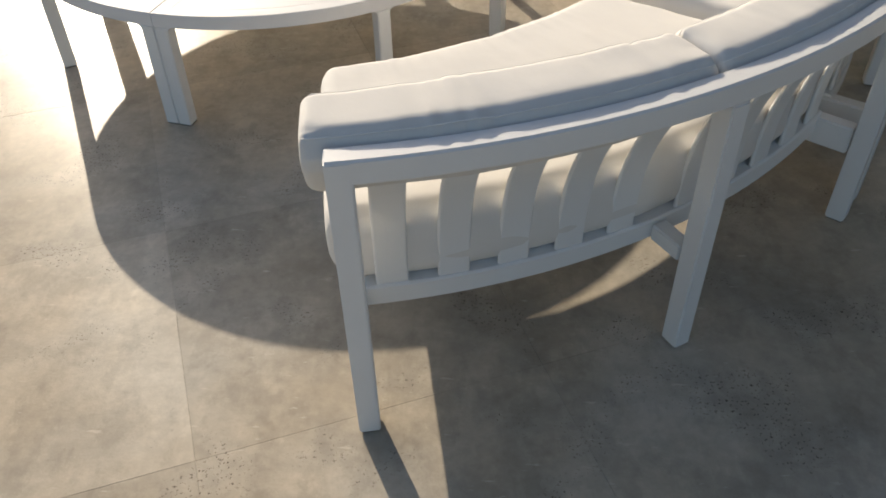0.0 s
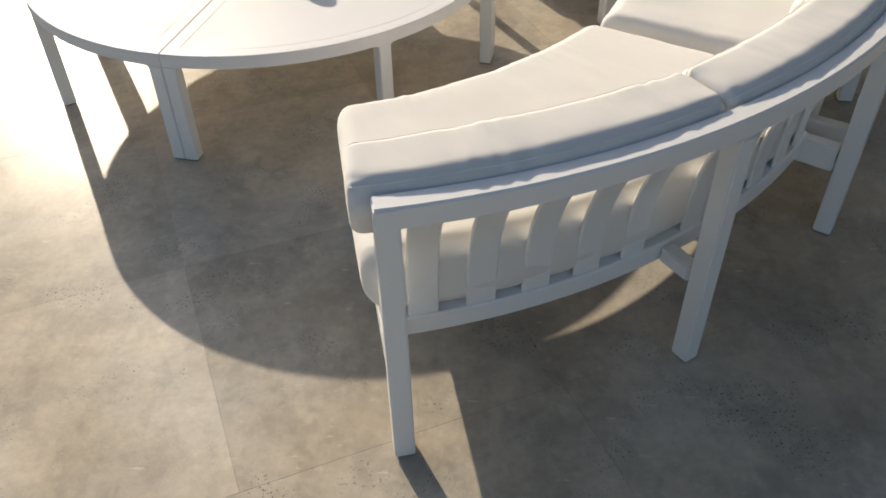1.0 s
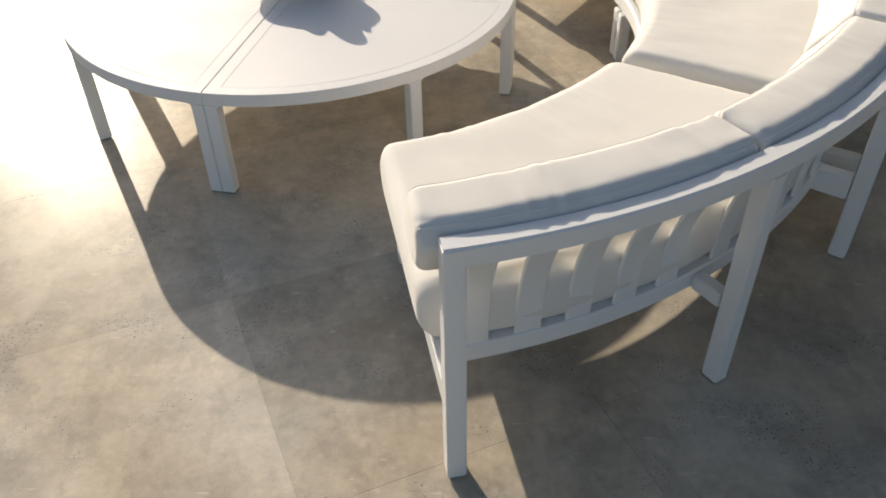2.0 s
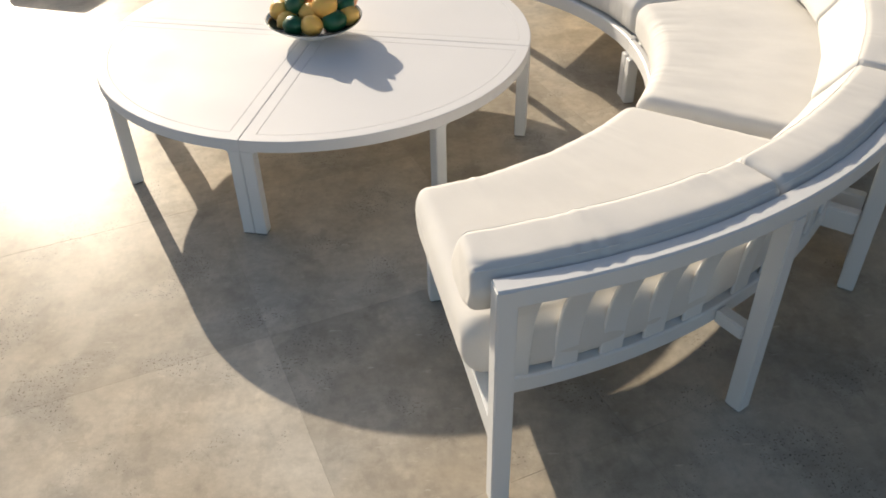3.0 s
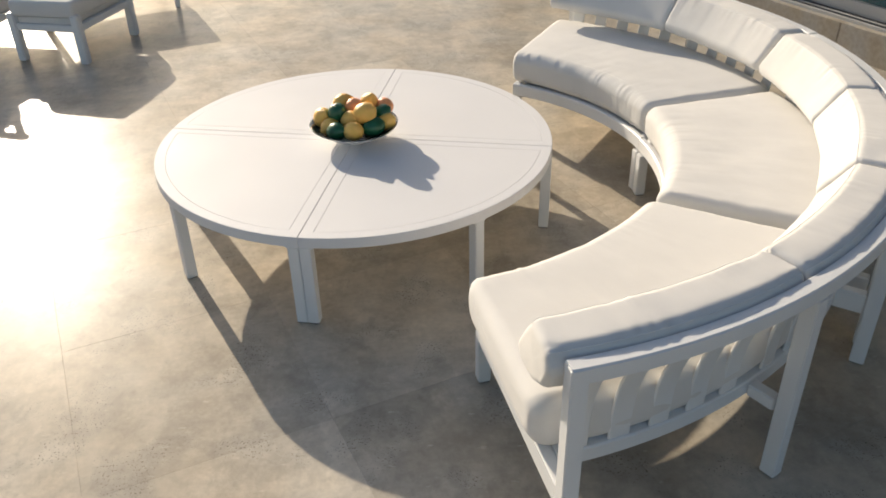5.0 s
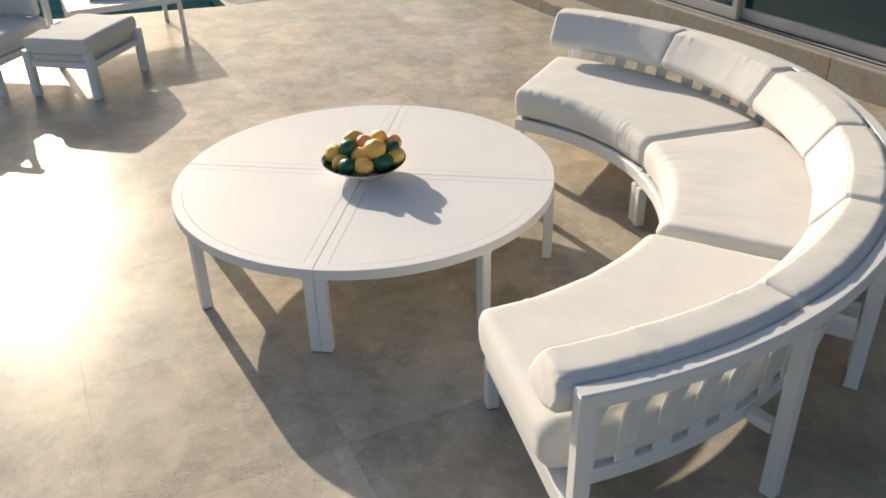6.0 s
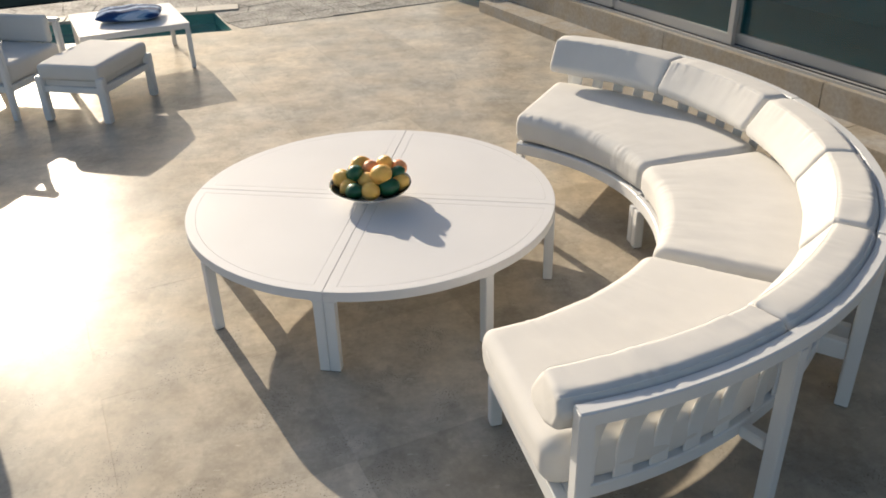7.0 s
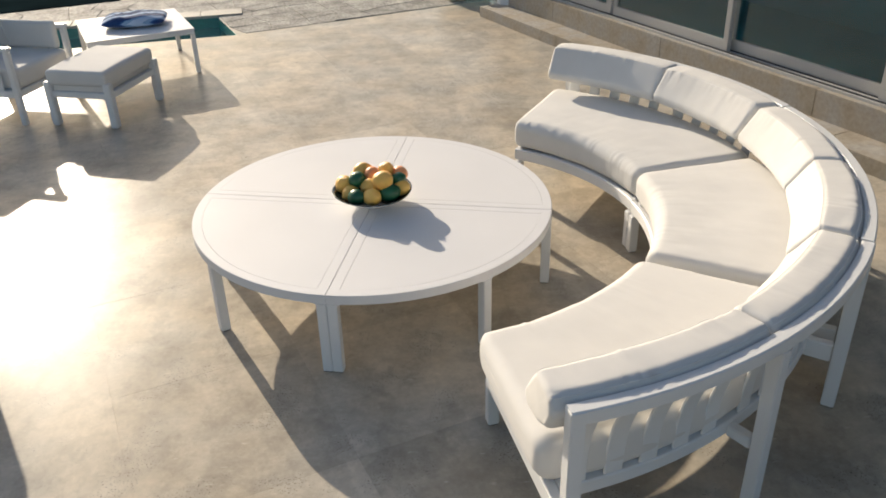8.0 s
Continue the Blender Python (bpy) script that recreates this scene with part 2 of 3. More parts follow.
def ring_bm(profile, a0, a1, n):
    """A bar bent along an arc: closed (r, z) profile swept from a0 to a1 degrees, capped."""
    bm = bmesh.new()
    rows = []
    for i in range(n + 1):
        a = a0 + (a1 - a0) * i / n
        rows.append([bm.verts.new(polar(r, a, z)) for r, z in profile])
    k = len(profile)
    for i in range(n):
        for j in range(k):
            bm.faces.new((rows[i][j], rows[i][(j + 1) % k], rows[i + 1][(j + 1) % k], rows[i + 1][j]))
    bm.faces.new(rows[0])
    bm.faces.new(rows[-1][::-1])
    return bm


def rect(r0, r1, z0, z1, c=0.005):
    """A rectangle of the (r, z) plane with cut corners."""
    return [(r0 + c, z0), (r1 - c, z0), (r1, z0 + c), (r1, z1 - c), (r1 - c, z1), (r0 + c, z1), (r0, z1 - c), (r0, z0 + c)]


def rounded(points, radii, steps=5, fill=0.05):
    """A closed polygon with rounded corners and evenly filled sides, as a list of (r, z) points."""
    out, n = [], len(points)
    for i in range(n):
        p, q, s = (Vector(points[k % n]) for k in (i - 1, i, i + 1))
        d0, d1 = (p - q).normalized(), (s - q).normalized()
        half = d0.angle(d1) / 2
        t = min(radii[i] / math.tan(half), 0.48 * min((p - q).length, (s - q).length))
        rad = t * math.tan(half)
        c = q + (d0 + d1).normalized() * (rad / math.sin(half))
        u, v = q + d0 * t - c, q + d1 * t - c
        for k in range(steps + 1):
            f = k / steps
            w = (u * (1 - f) + v * f).normalized() * rad
            out.append(c + w)
    full = []
    for i, p in enumerate(out):
        full.append(p)
        q = out[(i + 1) % len(out)]
        m = int((q - p).length / fill)
        full += [p + (q - p) * (k / (m + 1)) for k in range(1, m + 1)]
    return full


def tube_bm(points, radius, sides=6, closed=False):
    bm = bmesh.new()
    rows = []
    n = len(points)
    for i, p in enumerate(points):
        a, b = points[max(i - 1, 0)], points[min(i + 1, n - 1)]
        if closed:
            a, b = points[i - 1], points[(i + 1) % n]
        d = (b - a).normalized()
        x = d.cross(Vector((0, 0, 1)))
        x = x.normalized() if x.length > 1e-4 else Vector((1, 0, 0))
        y = d.cross(x).normalized()
        rows.append([bm.verts.new(p + radius * (x * math.cos(t) + y * math.sin(t))) for t in (2 * math.pi * k / sides for k in range(sides))])
    for i in range(n if closed else n - 1):
        for j in range(sides):
            r0, r1 = rows[i], rows[(i + 1) % n]
            bm.faces.new((r0[j], r0[(j + 1) % sides], r1[(j + 1) % sides], r1[j]))
    if not closed:
        bm.faces.new(rows[0])
        bm.faces.new(rows[-1][::-1])
    return bm


def soft_loft(profile, place, length, round_end=0.035, swell=0.0, seed=0.0, crumple=0.0032, step=0.03, seams=()):
    """A filled cushion: the closed profile carried along place(s, r, z), drawn in and closed at both ends, crumpled a little."""
    k = len(profile)
    cen = sum((Vector(p) for p in profile), Vector((0, 0))) / k
    normals = []
    for i in range(k):
        t = Vector(profile[(i + 1) % k]) - Vector(profile[i - 1])
        nrm = Vector((t.y, -t.x)).normalized()
        if nrm.dot(Vector(profile[i]) - cen) < 0:
            nrm = -nrm
        normals.append(nrm)
    sxx = sum((p[0] - cen.x) ** 2 for p in profile)
    szz = sum((p[1] - cen.y) ** 2 for p in profile)
    sxz = sum((p[0] - cen.x) * (p[1] - cen.y) for p in profile)
    th = 0.5 * math.atan2(2 * sxz, sxx - szz)
    ax, az = Vector((math.cos(th), math.sin(th))), Vector((-math.sin(th), math.cos(th)))
    hx = max(abs((Vector(p) - cen).dot(ax)) for p in profile)
    hz = max(abs((Vector(p) - cen).dot(az)) for p in profile)

    def shrink(p, inset):
        q = Vector(p) - cen
        return cen + ax * (q.dot(ax) * (1 - inset / hx)) + az * (q.dot(az) * (1 - inset / hz))

    pucker = [max((math.exp(-(Vector(p) - Vector(q)).length / 0.036) for q in seams), default=0.0) for p in profile]
    stations = [round_end * (1 - math.cos(math.pi / 2 * i / 6)) for i in range(7)]
    m = max(4, int((length - 2 * round_end) / step))
    stations += [round_end + (length - 2 * round_end) * i / m for i in range(1, m)]
    stations += [length - s for s in stations[:7][::-1]]
    bm = bmesh.new()
    rows = []
    for s in stations:
        e = min(s, length - s)
        inset = round_end - math.sqrt(max(0.0, round_end ** 2 - (round_end - min(e, round_end)) ** 2))
        puff = swell * max(0.0, math.sin(math.pi * s / length)) ** 0.5
        row = []
        for (r, z), nrm in zip(profile, normals):
            base = Vector((s * 1.0 + seed, r, z))
            wob = crumple * noise.noise(base * 5) + 0.5 * crumple * noise.noise(base * 13)
            gather = min(1.0, e / round_end) * math.exp(-e / 0.06) * 0.0062 * noise.noise(Vector((s * 7 + seed, (r + z) * 26, (r - z) * 26)))
            tuck = 0.0003 * noise.noise(Vector((s * 30 + seed * 3, r * 5, z * 5)))
            tuck += pucker[len(row)] * 0.0075 * noise.noise(Vector((s * 46 + seed * 3, r * 9, z * 9))) * max(0.0, noise.noise(Vector((s * 5 + seed, 2.0, 0.0))) + 0.35)
            pinch = pucker[len(row)] * math.exp(-e / 0.03) * (0.010 * noise.noise(Vector((s * 70 + seed, r * 90, z * 90))) - 0.004)
            d = puff + wob + gather + tuck + pinch
            q = shrink((r, z), inset)
            row.append(bm.verts.new(place(s, q.x + nrm.x * d, q.y + nrm.y * d)))
        rows.append(row)
    lines = [[row[j].co.copy() for row in rows[3:-3]] for j in (min(range(k), key=lambda i: (Vector(profile[i]) - Vector(q)).length) for q in seams)]
    for a, b in zip(rows, rows[1:]):
        for j in range(k):
            bm.faces.new((a[j], a[(j + 1) % k], b[(j + 1) % k], b[j]))
    for row, s in ((rows[0], 0.0), (rows[-1], length)):
        prev = row
        c = sum((v.co for v in row), Vector()) / k
        out = (place(-1e-3, cen.x, cen.y) - place(0, cen.x, cen.y) if s == 0.0 else place(length + 1e-3, cen.x, cen.y) - place(length, cen.x, cen.y)).normalized()
        for f in (0.965, 0.8, 0.5, 0.2):
            nxt = [bm.verts.new(c + (v.co - c) * f + out * (0.0025 * (1 - f * f) + 0.0008 * noise.noise(v.co * 22 + Vector((f * 2, seed, 0))))) for v in row]
            for j in range(k):
                bm.faces.new((prev[j], prev[(j + 1) % k], nxt[(j + 1) % k], nxt[j]))
            prev = nxt
        bm.faces.new(prev)
    return (bm, lines) if seams else bm


# ---- the ground, the terrace and the pool ----
POOL = [Vector((-2.066, 8.786)), Vector((-2.396, 9.70)), Vector((-5.9, 9.28)), Vector((-5.6, 8.34))]
H = 300.0
ground = raw("ground", [(H, -H, -0.0015), (H, H, -0.0015), (-H, H, -0.0015), (-H, -H, -0.0015)] + [(p.x, p.y, -0.0015) for p in POOL],
             [(0, 1, 5, 4), (1, 2, 6, 5), (2, 3, 7, 6), (3, 0, 4, 7)], M_FLOOR)
tagged(ground, "pale weathered stone ground round the terrace and pool", "ground", kind="structure")

pool = thing("pool", pose(0, 0, 0), "small sunken pool lined with green mosaic and filled with water", "pool", kind="structure")
DEPTH = 1.1
top = [(p.x, p.y, 0.0) for p in POOL]
bot = [(p.x, p.y, -DEPTH) for p in POOL]
raw("basin", top + bot, [(0, 1, 5, 4), (1, 2, 6, 5), (2, 3, 7, 6), (3, 0, 4, 7), (4, 5, 6, 7)], M_POOLTILE, pool)
nx, ny = 36, 14
wv, wf = [], []
for i in range(nx + 1):
    for j in range(ny + 1):
        a = POOL[0].lerp(POOL[3], i / nx)
        b = POOL[1].lerp(POOL[2], i / nx)
        p = a.lerp(b, j / ny)
        wv.append((p.x, p.y, -0.13 + 0.006 * noise.noise(Vector((p.x * 4, p.y * 4, 0)))))
for i in range(nx):
    for j in range(ny):
        q = i * (ny + 1) + j
        wf.append((q, q + ny + 1, q + ny + 2, q + 1))
water = raw("water", wv, wf, M_WATER, pool, "clear green pool water", smooth=True)
water.visible_shadow = False

# ---- the house: step, plinth, sliding windows ----
U = Vector((0.376, -0.927, 0)).normalized()      # along the house towards the camera's side
N = Vector((-0.927, -0.376, 0)).normalized()     # from the house out over the terrace
W0 = Vector((1.407, 8.258, 0))
HOUSE = Matrix((( U.x, N.x, 0, W0.x), (U.y, N.y, 0, W0.y), (0, 0, 1, 0), (0, 0, 0, 1)))   # local x along, y outwards


def stone_run(name, label, s0, s1, y0, y1, z0, z1, lengths, cat):
    t = thing(name, HOUSE, label, cat, kind="structure")
    s, i = s0, 0
    while s < s1 - 0.05:
        e = min(s1, s + lengths[i % len(lengths)])
        part("block", box_bm((e - s - 0.0016, y1 - y0, z1 - z0), ((s + e) / 2, (y0 + y1) / 2, (z0 + z1) / 2), 0.004), M_WALLSTONE, t)
        s, i = e, i + 1
    return t


stone_run("step", "low weathered beige stone step along the house", -1.02, 15.5, -0.2, 0.300, -0.02, 0.118, (1.28, 1.06, 1.22, 1.35), "step")
stone_run("plinth", "beige stone plinth under the sliding windows", -1.35, 15.5, -0.34, 0.0, 0.114, 0.335, (1.40, 1.74, 1.75, 1.70), "plinth")
# unseen wall, built tall and long to block sky light from the terrace
wall = thing("wall_house", HOUSE, "unseen house wall round the windows, raised and darkened to dim the terrace", "wall", kind="structure")
part("lintel", box_bm((16.8, 0.30, 4.2), (7.14, -0.20, 4.80), 0.01), M_WALL_DIM, wall)
part("pier", box_bm((7.1, 0.30, 2.36), (11.9, -0.20, 1.525), 0.01), M_WALL_DIM, wall)
part("pier", box_bm((0.62, 0.30, 2.36), (-0.95, -0.20, 1.525), 0.01), M_WALL_DIM, wall)
# added shell; its back stands close so daylight brightens the panes
room = thing("room_inside", HOUSE, "added teal room shell that gives the window panes their reflected tone", "room", kind="structure")
part("room_floor", box_bm((9.4, 4.0, 0.08), (3.6, -2.36, 0.29), 0), M_ROOM, room)
part("room_back", box_bm((9.4, 0.1, 2.5), (3.6, -1.75, 1.58), 0), M_ROOM, room)
part("room_ceiling", box_bm((9.4, 4.0, 0.1), (3.6, -2.36, 2.85), 0), M_ROOM, room)
for s in (-1.15, 8.35):
    part("room_side", box_bm((0.1, 4.0, 2.5), (s, -2.36, 1.58), 0), M_ROOM, room)


def sash(index, s0, s1, y, rail=0.092, stile=0.06):
    w = thing("window_%d" % index, HOUSE, "large sliding window with tinted glass in a pale aluminium frame", "window", kind="structure")
    z0, z1, d = 0.358, 2.68, 0.045
    part("bottom_rail", box_bm((s1 - s0, d, rail), ((s0 + s1) / 2, y, z0 + rail / 2), 0.004), M_SASH, w)
    part("top_rail", box_bm((s1 - s0, d, 0.07), ((s0 + s1) / 2, y, z1 - 0.035), 0.004), M_SASH, w)
    for c in (s0 + stile / 2, s1 - stile / 2):
        part("stile", box_bm((stile, d, z1 - z0 - rail - 0.07), (c, y, (z0 + rail + z1 - 0.07) / 2), 0.004), M_SASH, w)
    p = part("pane", box_bm((s1 - s0 - 2 * stile, 0.008, z1 - z0 - rail - 0.07), ((s0 + s1) / 2, y, (z0 + rail + z1 - 0.07) / 2), 0), M_GLASS, w)
    p.visible_shadow = False
    return w


sash(1, -0.62, 0.90, -0.115)
sash(2, 0.95, 2.51, -0.115)
sash(3, 2.44, 4.02, -0.19)
sash(4, 3.98, 5.42, -0.115)
sash(5, 5.36, 6.9, -0.19)
sash(6, 6.86, 8.3, -0.115)
fr = thing("window_track", HOUSE, "pale aluminium sill with dark sliding tracks", "window track", kind="structure")
part("sill", box_bm((9.0, 0.20, 0.025), (3.82, -0.155, 0.3425), 0.003), M_SASH, fr)
for y in (-0.085, -0.1525, -0.225):
    part("track", box_bm((8.96, 0.010, 0.012), (3.82, y, 0.361), 0.001), M_TRACK, fr)
part("post", box_bm((0.05, 0.10, 2.3), (0.925, -0.12, 1.53), 0.004), M_SASH, fr)

column = thing("column", Matrix.Translation((1.13, 9.20, 0.118)), "round white column standing on the stone step", "column", kind="structure")
bm = bmesh.new()
bmesh.ops.create_cone(bm, cap_ends=True, segments=40, radius1=0.155, radius2=0.15, depth=2.9, matrix=Matrix.Translation((0, 0, 1.45)))
part("shaft", bm, M_ALU, column, smooth=False)

planter = part("planter", box_bm((0.56, 0.42, 0.5), (0, 0, 0.25), 0.015, Matrix.Translation((0.70, 10.12, 0)) @ pose(0, 0, 0, 0, 0, 14)), M_WALLSTONE)
tagged(planter, "square tan stone planter beside the house step", "planter")
# flat near-black sheet added for the unidentified dark band past the paving
far_band = part("dark_lawn", box_bm((60, 30, 0.03), (0, 15, 0.0), 0.004, Matrix.Translation((-4.2, 10.74, 0)) @ pose(0, 0, 0, 0, 0, 16.9) @ pose(-29.6, 0, 0)), M_DARKBAND)
tagged(far_band, "flat near-black stand-in band beyond the pool paving", "ground", kind="structure")

# ---- the curved sofa: three modules on one arc ----
# the middle of each module's arc, where it begins and ends in degrees, and its outer radius
MODULES = [(Vector((-0.387, 3.200, 0)), -82.15, -36.5, 2.140), (Vector((-0.403, 3.214, 0)), -36.2, 7.1, 2.155), (Vector((-0.400, 3.220, 0)), 7.4, 55.2, 2.155)]
# the seats' own arcs
SEATS = [(Vector((-0.447, 3.189, 0)), -80.3, -36.3), (Vector((-0.403, 3.214, 0)), -36.0, 7.1), (Vector((-0.400, 3.220, 0)), 7.4, 55.2)]
R_IN, RAIL = 1.221, 0.783


def radial_box(r0, r1, a, width, z0, z1, bevel=0.004):
    """A bar that runs outwards at angle a."""
    return box_bm((r1 - r0, width, z1 - z0), ((r0 + r1) / 2, 0, (z0 + z1) / 2), bevel, pose(0, 0, 0, 0, 0, a))


def slat_bm(a, width, r_low, r_high):
    bm = bmesh.new()
    n, th = 14, 0.012
    rows = []
    for i in range(n + 1):
        f = i / n
        z = 0.285 + (0.742 - 0.285) * f
        r = r_low + (r_high - r_low) * f ** 2.9
        w = width / 2
        c = 0.004
        sect = [(-w, -th / 2 + c), (-w + c, -th / 2), (w - c, -th / 2), (w, -th / 2 + c), (w, th / 2 - c), (w - c, th / 2), (-w + c, th / 2), (-w, th / 2 - c)]
        rows.append([bm.verts.new((r + y, x, z)) for x, y in sect])
    for p, q in zip(rows, rows[1:]):
        for j in range(8):
            bm.faces.new((p[j], p[(j + 1) % 8], q[(j + 1) % 8], q[j]))
    bm.faces.new(rows[0])
    bm.faces.new(rows[-1][::-1])
    bm.transform(pose(0, 0, 0, 0, 0, a))
    return bm


def sofa_module(mid, a0, a1, r_out, ends, label):
    t = thing("curved_sofa", Matrix.Translation(mid), label, "sofa", "sofa modules in an arc")
    leg = 0.048
    low = 1.978 + 0.8 * (r_out - 2.155)            # where the slats stand on the back rail
    half = math.degrees(leg / 2 / r_out)
    halfi = math.degrees(leg / 2 / R_IN)
    part("top_rail", ring_bm(rect(r_out - 0.052, r_out, RAIL - 0.056, RAIL), a0 + 0.03, a1 - 0.03, 36), M_ALU, t)
    part("back_rail", ring_bm(rect(low - 0.033, low + 0.014, 0.261, 0.320), a0 + 2 * half, a1 - 2 * half, 30), M_ALU, t)
    part("front_rail", ring_bm(rect(R_IN + 0.010, R_IN + 0.043, 0.242, 0.312), a0, a1, 30), M_ALU, t)
    am = (a0 + a1) / 2 + 0.2
    inset = 0.9                                     # where two modules meet, their legs stand a little back from the joint
    for a, end in ((a0 + half + inset * (not ends[0]), 1), (am, 0), (a1 - half - inset * (not ends[1]), 1)):
        h = RAIL - 0.0025 if end else RAIL - 0.055     # the end legs run up to the corner of the top rail
        lg = part("back_leg", box_bm((0.055, leg + 0.003 * end, h - 0.004), (r_out - 0.026, 0, (h + 0.004) / 2), 0.004, pose(0, 0, 0, 0, 0, a)), M_ALU, t)
        # thin dark piece drawn as the shade where the leg meets the ground
        part("foot_cap", box_bm((0.046, leg - 0.008, 0.005), (r_out - 0.026, 0, 0.0025), 0.001, pose(0, 0, 0, 0, 0, a)), M_CLIP_SHADE, lg)
    for a in (a0 + halfi, a1 - halfi):
        lg = part("front_leg", box_bm((0.05, leg, 0.228), (R_IN + 0.027, 0, 0.118), 0.004, pose(0, 0, 0, 0, 0, a)), M_ALU, t)
        part("foot_cap", box_bm((0.042, leg - 0.008, 0.005), (R_IN + 0.027, 0, 0.0025), 0.001, pose(0, 0, 0, 0, 0, a)), M_CLIP_SHADE, lg)
    for a in (a0 + 1.6, a1 - 1.6):
        part("connector", box_bm((0.018, 0.05, 0.03), (r_out - 0.064, 0, RAIL - 0.030), 0.003, pose(0, 0, 0, 0, 0, a)), M_CLIP_SHADE, t, "small dark connector clip")
    part("stretcher", radial_box(low + 0.016, r_out - 0.058, am, 0.045, 0.262, 0.308), M_ALU, t)
    for a in (a0 + half + inset * (not ends[0]), a1 - half - inset * (not ends[1])):
        part("side_rail", radial_box(R_IN + 0.045, r_out - 0.058, a, 0.044, 0.228, 0.311), M_ALU, t)
    part("seat_deck", ring_bm(rect(R_IN + 0.042, low - 0.035, 0.285, 0.30, 0.002), a0 + 2.2, a1 - 2.2, 30), M_ALU, t)
    pitch = (am - a0 - 6.3) / 4
    for i in range(5):                          # two groups of five, with a wider gap at the middle leg
        part("slat", slat_bm(a0 + 3.1 + pitch * i, 0.076, low, r_out - 0.039), M_ALU, t)
        part("slat", slat_bm(a1 - 3.1 - pitch * i, 0.076, low, r_out - 0.039), M_ALU, t)
    return t


SEAT = rounded([(1.250, 0.318), (1.240, 0.490), (1.962, 0.510), (1.964, 0.318)], [0.055, 0.055, 0.052, 0.06], 7, 0.04)
BACK = rounded([(1.800, 0.596), (1.944, 0.801), (2.078, 0.800), (2.106, 0.742), (2.060, 0.660), (1.975, 0.612)], [0.035, 0.030, 0.036, 0.040, 0.05, 0.035], 6, 0.03)


def arc_cushion(name, profile, mid, rm, a0, a1, label, category, group, seams, seed, swell, round_end=0.030, piped=True, widen=Vector((0, 0, 0))):
    """A cushion on an arc; widen moves its outer side as if that side's arc had another middle."""
    t = thing(name, Matrix.Translation(mid), label, category, group)
    length = radians(a1 - a0) * rm

    def place(s, r, z):
        a = a0 + math.degrees(s / rm)
        return polar(r + widen.dot(polar(1, a)) * (r - R_IN) / 0.74, a, z)

    bm, lines = soft_loft(profile, place, length, swell=swell, seed=seed, seams=seams, round_end=round_end, step=0.009)
    part("cover", bm, M_FABRIC, t, smooth=True)
    for pts in (lines if piped else ()):
        part("piping", tube_bm(pts, 0.0019), M_PIPE, t, smooth=True)
    return t


for k, (mid, a0, a1, r_out) in enumerate(MODULES):
    sofa_module(mid, a0, a1, r_out, (k == 0, k == 2), "curved white metal sofa frame with vertical back slats")
    over0, over1 = (1.0 if k == 0 else -0.1), (1.0 if k == 2 else -0.1)
    smid, s0, s1 = SEATS[k]
    arc_cushion("seat_cushion", SEAT, smid, 1.62, s0 - 1.0 * over0, s1 + 1.0 * over1, "thick off-white curved seat cushion on the sofa", "cushion", "sofa seat cushions",
                [(1.244, 0.345), (1.262, 0.484)], 3.1 * k, 0.013, 0.055 if k == 0 else 0.040, False, (mid - smid) * 0.85)
    am = (a0 + a1) / 2
    dr = 0.8 * (r_out - 2.155)
    for j, (b0, b1) in enumerate(((a0 - 1.3 * over0, am), (am, a1 + 1.3 * over1))):
        arc_cushion("back_cushion", [(r + dr, z) for r, z in BACK], mid, 2.0, b0 + 0.03, b1 - 0.03, "plump off-white back cushion leaning on the sofa slats", "cushion", "sofa back cushions",
                    [(1.940 + dr, 0.793), (2.078 + dr, 0.790)], 11 + 5.3 * k + 2.2 * j, 0.009, 0.024)

# ---- the round table: four quarters ----
TABLE = Vector((-0.637, 3.341, 0))
T_R, T_H = 0.966, 0.430


def sector(off, r, n=26):
    rr = r - off
    b = math.asin(off / rr)
    return [(off, off)] + [(rr * math.cos(b + (math.pi / 2 - 2 * b) * i / n), rr * math.sin(b + (math.pi / 2 - 2 * b) * i / n)) for i in range(n + 1)]


def stack(rings):
    """Faces between outlines of the same count, one after another."""
    bm = bmesh.new()
    rows = [[bm.verts.new((x, y, z)) for x, y in pts] for pts, z in rings]
    for p, q in zip(rows, rows[1:]):
        k = len(p)
        for j in range(k):
            bm.faces.new((p[j], p[(j + 1) % k], q[(j + 1) % k], q[j]))
    return bm, rows


def corner_fillet(bm, leg, top, turn, f=0.016):
    """A small rounded web in the corner between a leg and the rim above it."""
    edge = [(leg / 2 - 0.002, top), (leg / 2 + f, top)] + [(leg / 2 + f - f * math.sin(a), top - f + f * math.cos(a)) for a in (math.pi / 8 * k for k in range(1, 5))] + [(leg / 2 - 0.002, top - f)]
    spin = Matrix.Rotation(radians(turn), 3, "Z")
    w = leg / 2 - 0.003
    near, far = ([bm.verts.new(spin @ Vector((x, y, z))) for x, z in edge] for y in (-w, w))
    k = len(edge)
    for j in range(k):
        bm.faces.new((near[j], near[(j + 1) % k], far[(j + 1) % k], far[j]))
    bm.faces.new(near[::-1])
    bm.faces.new(far)


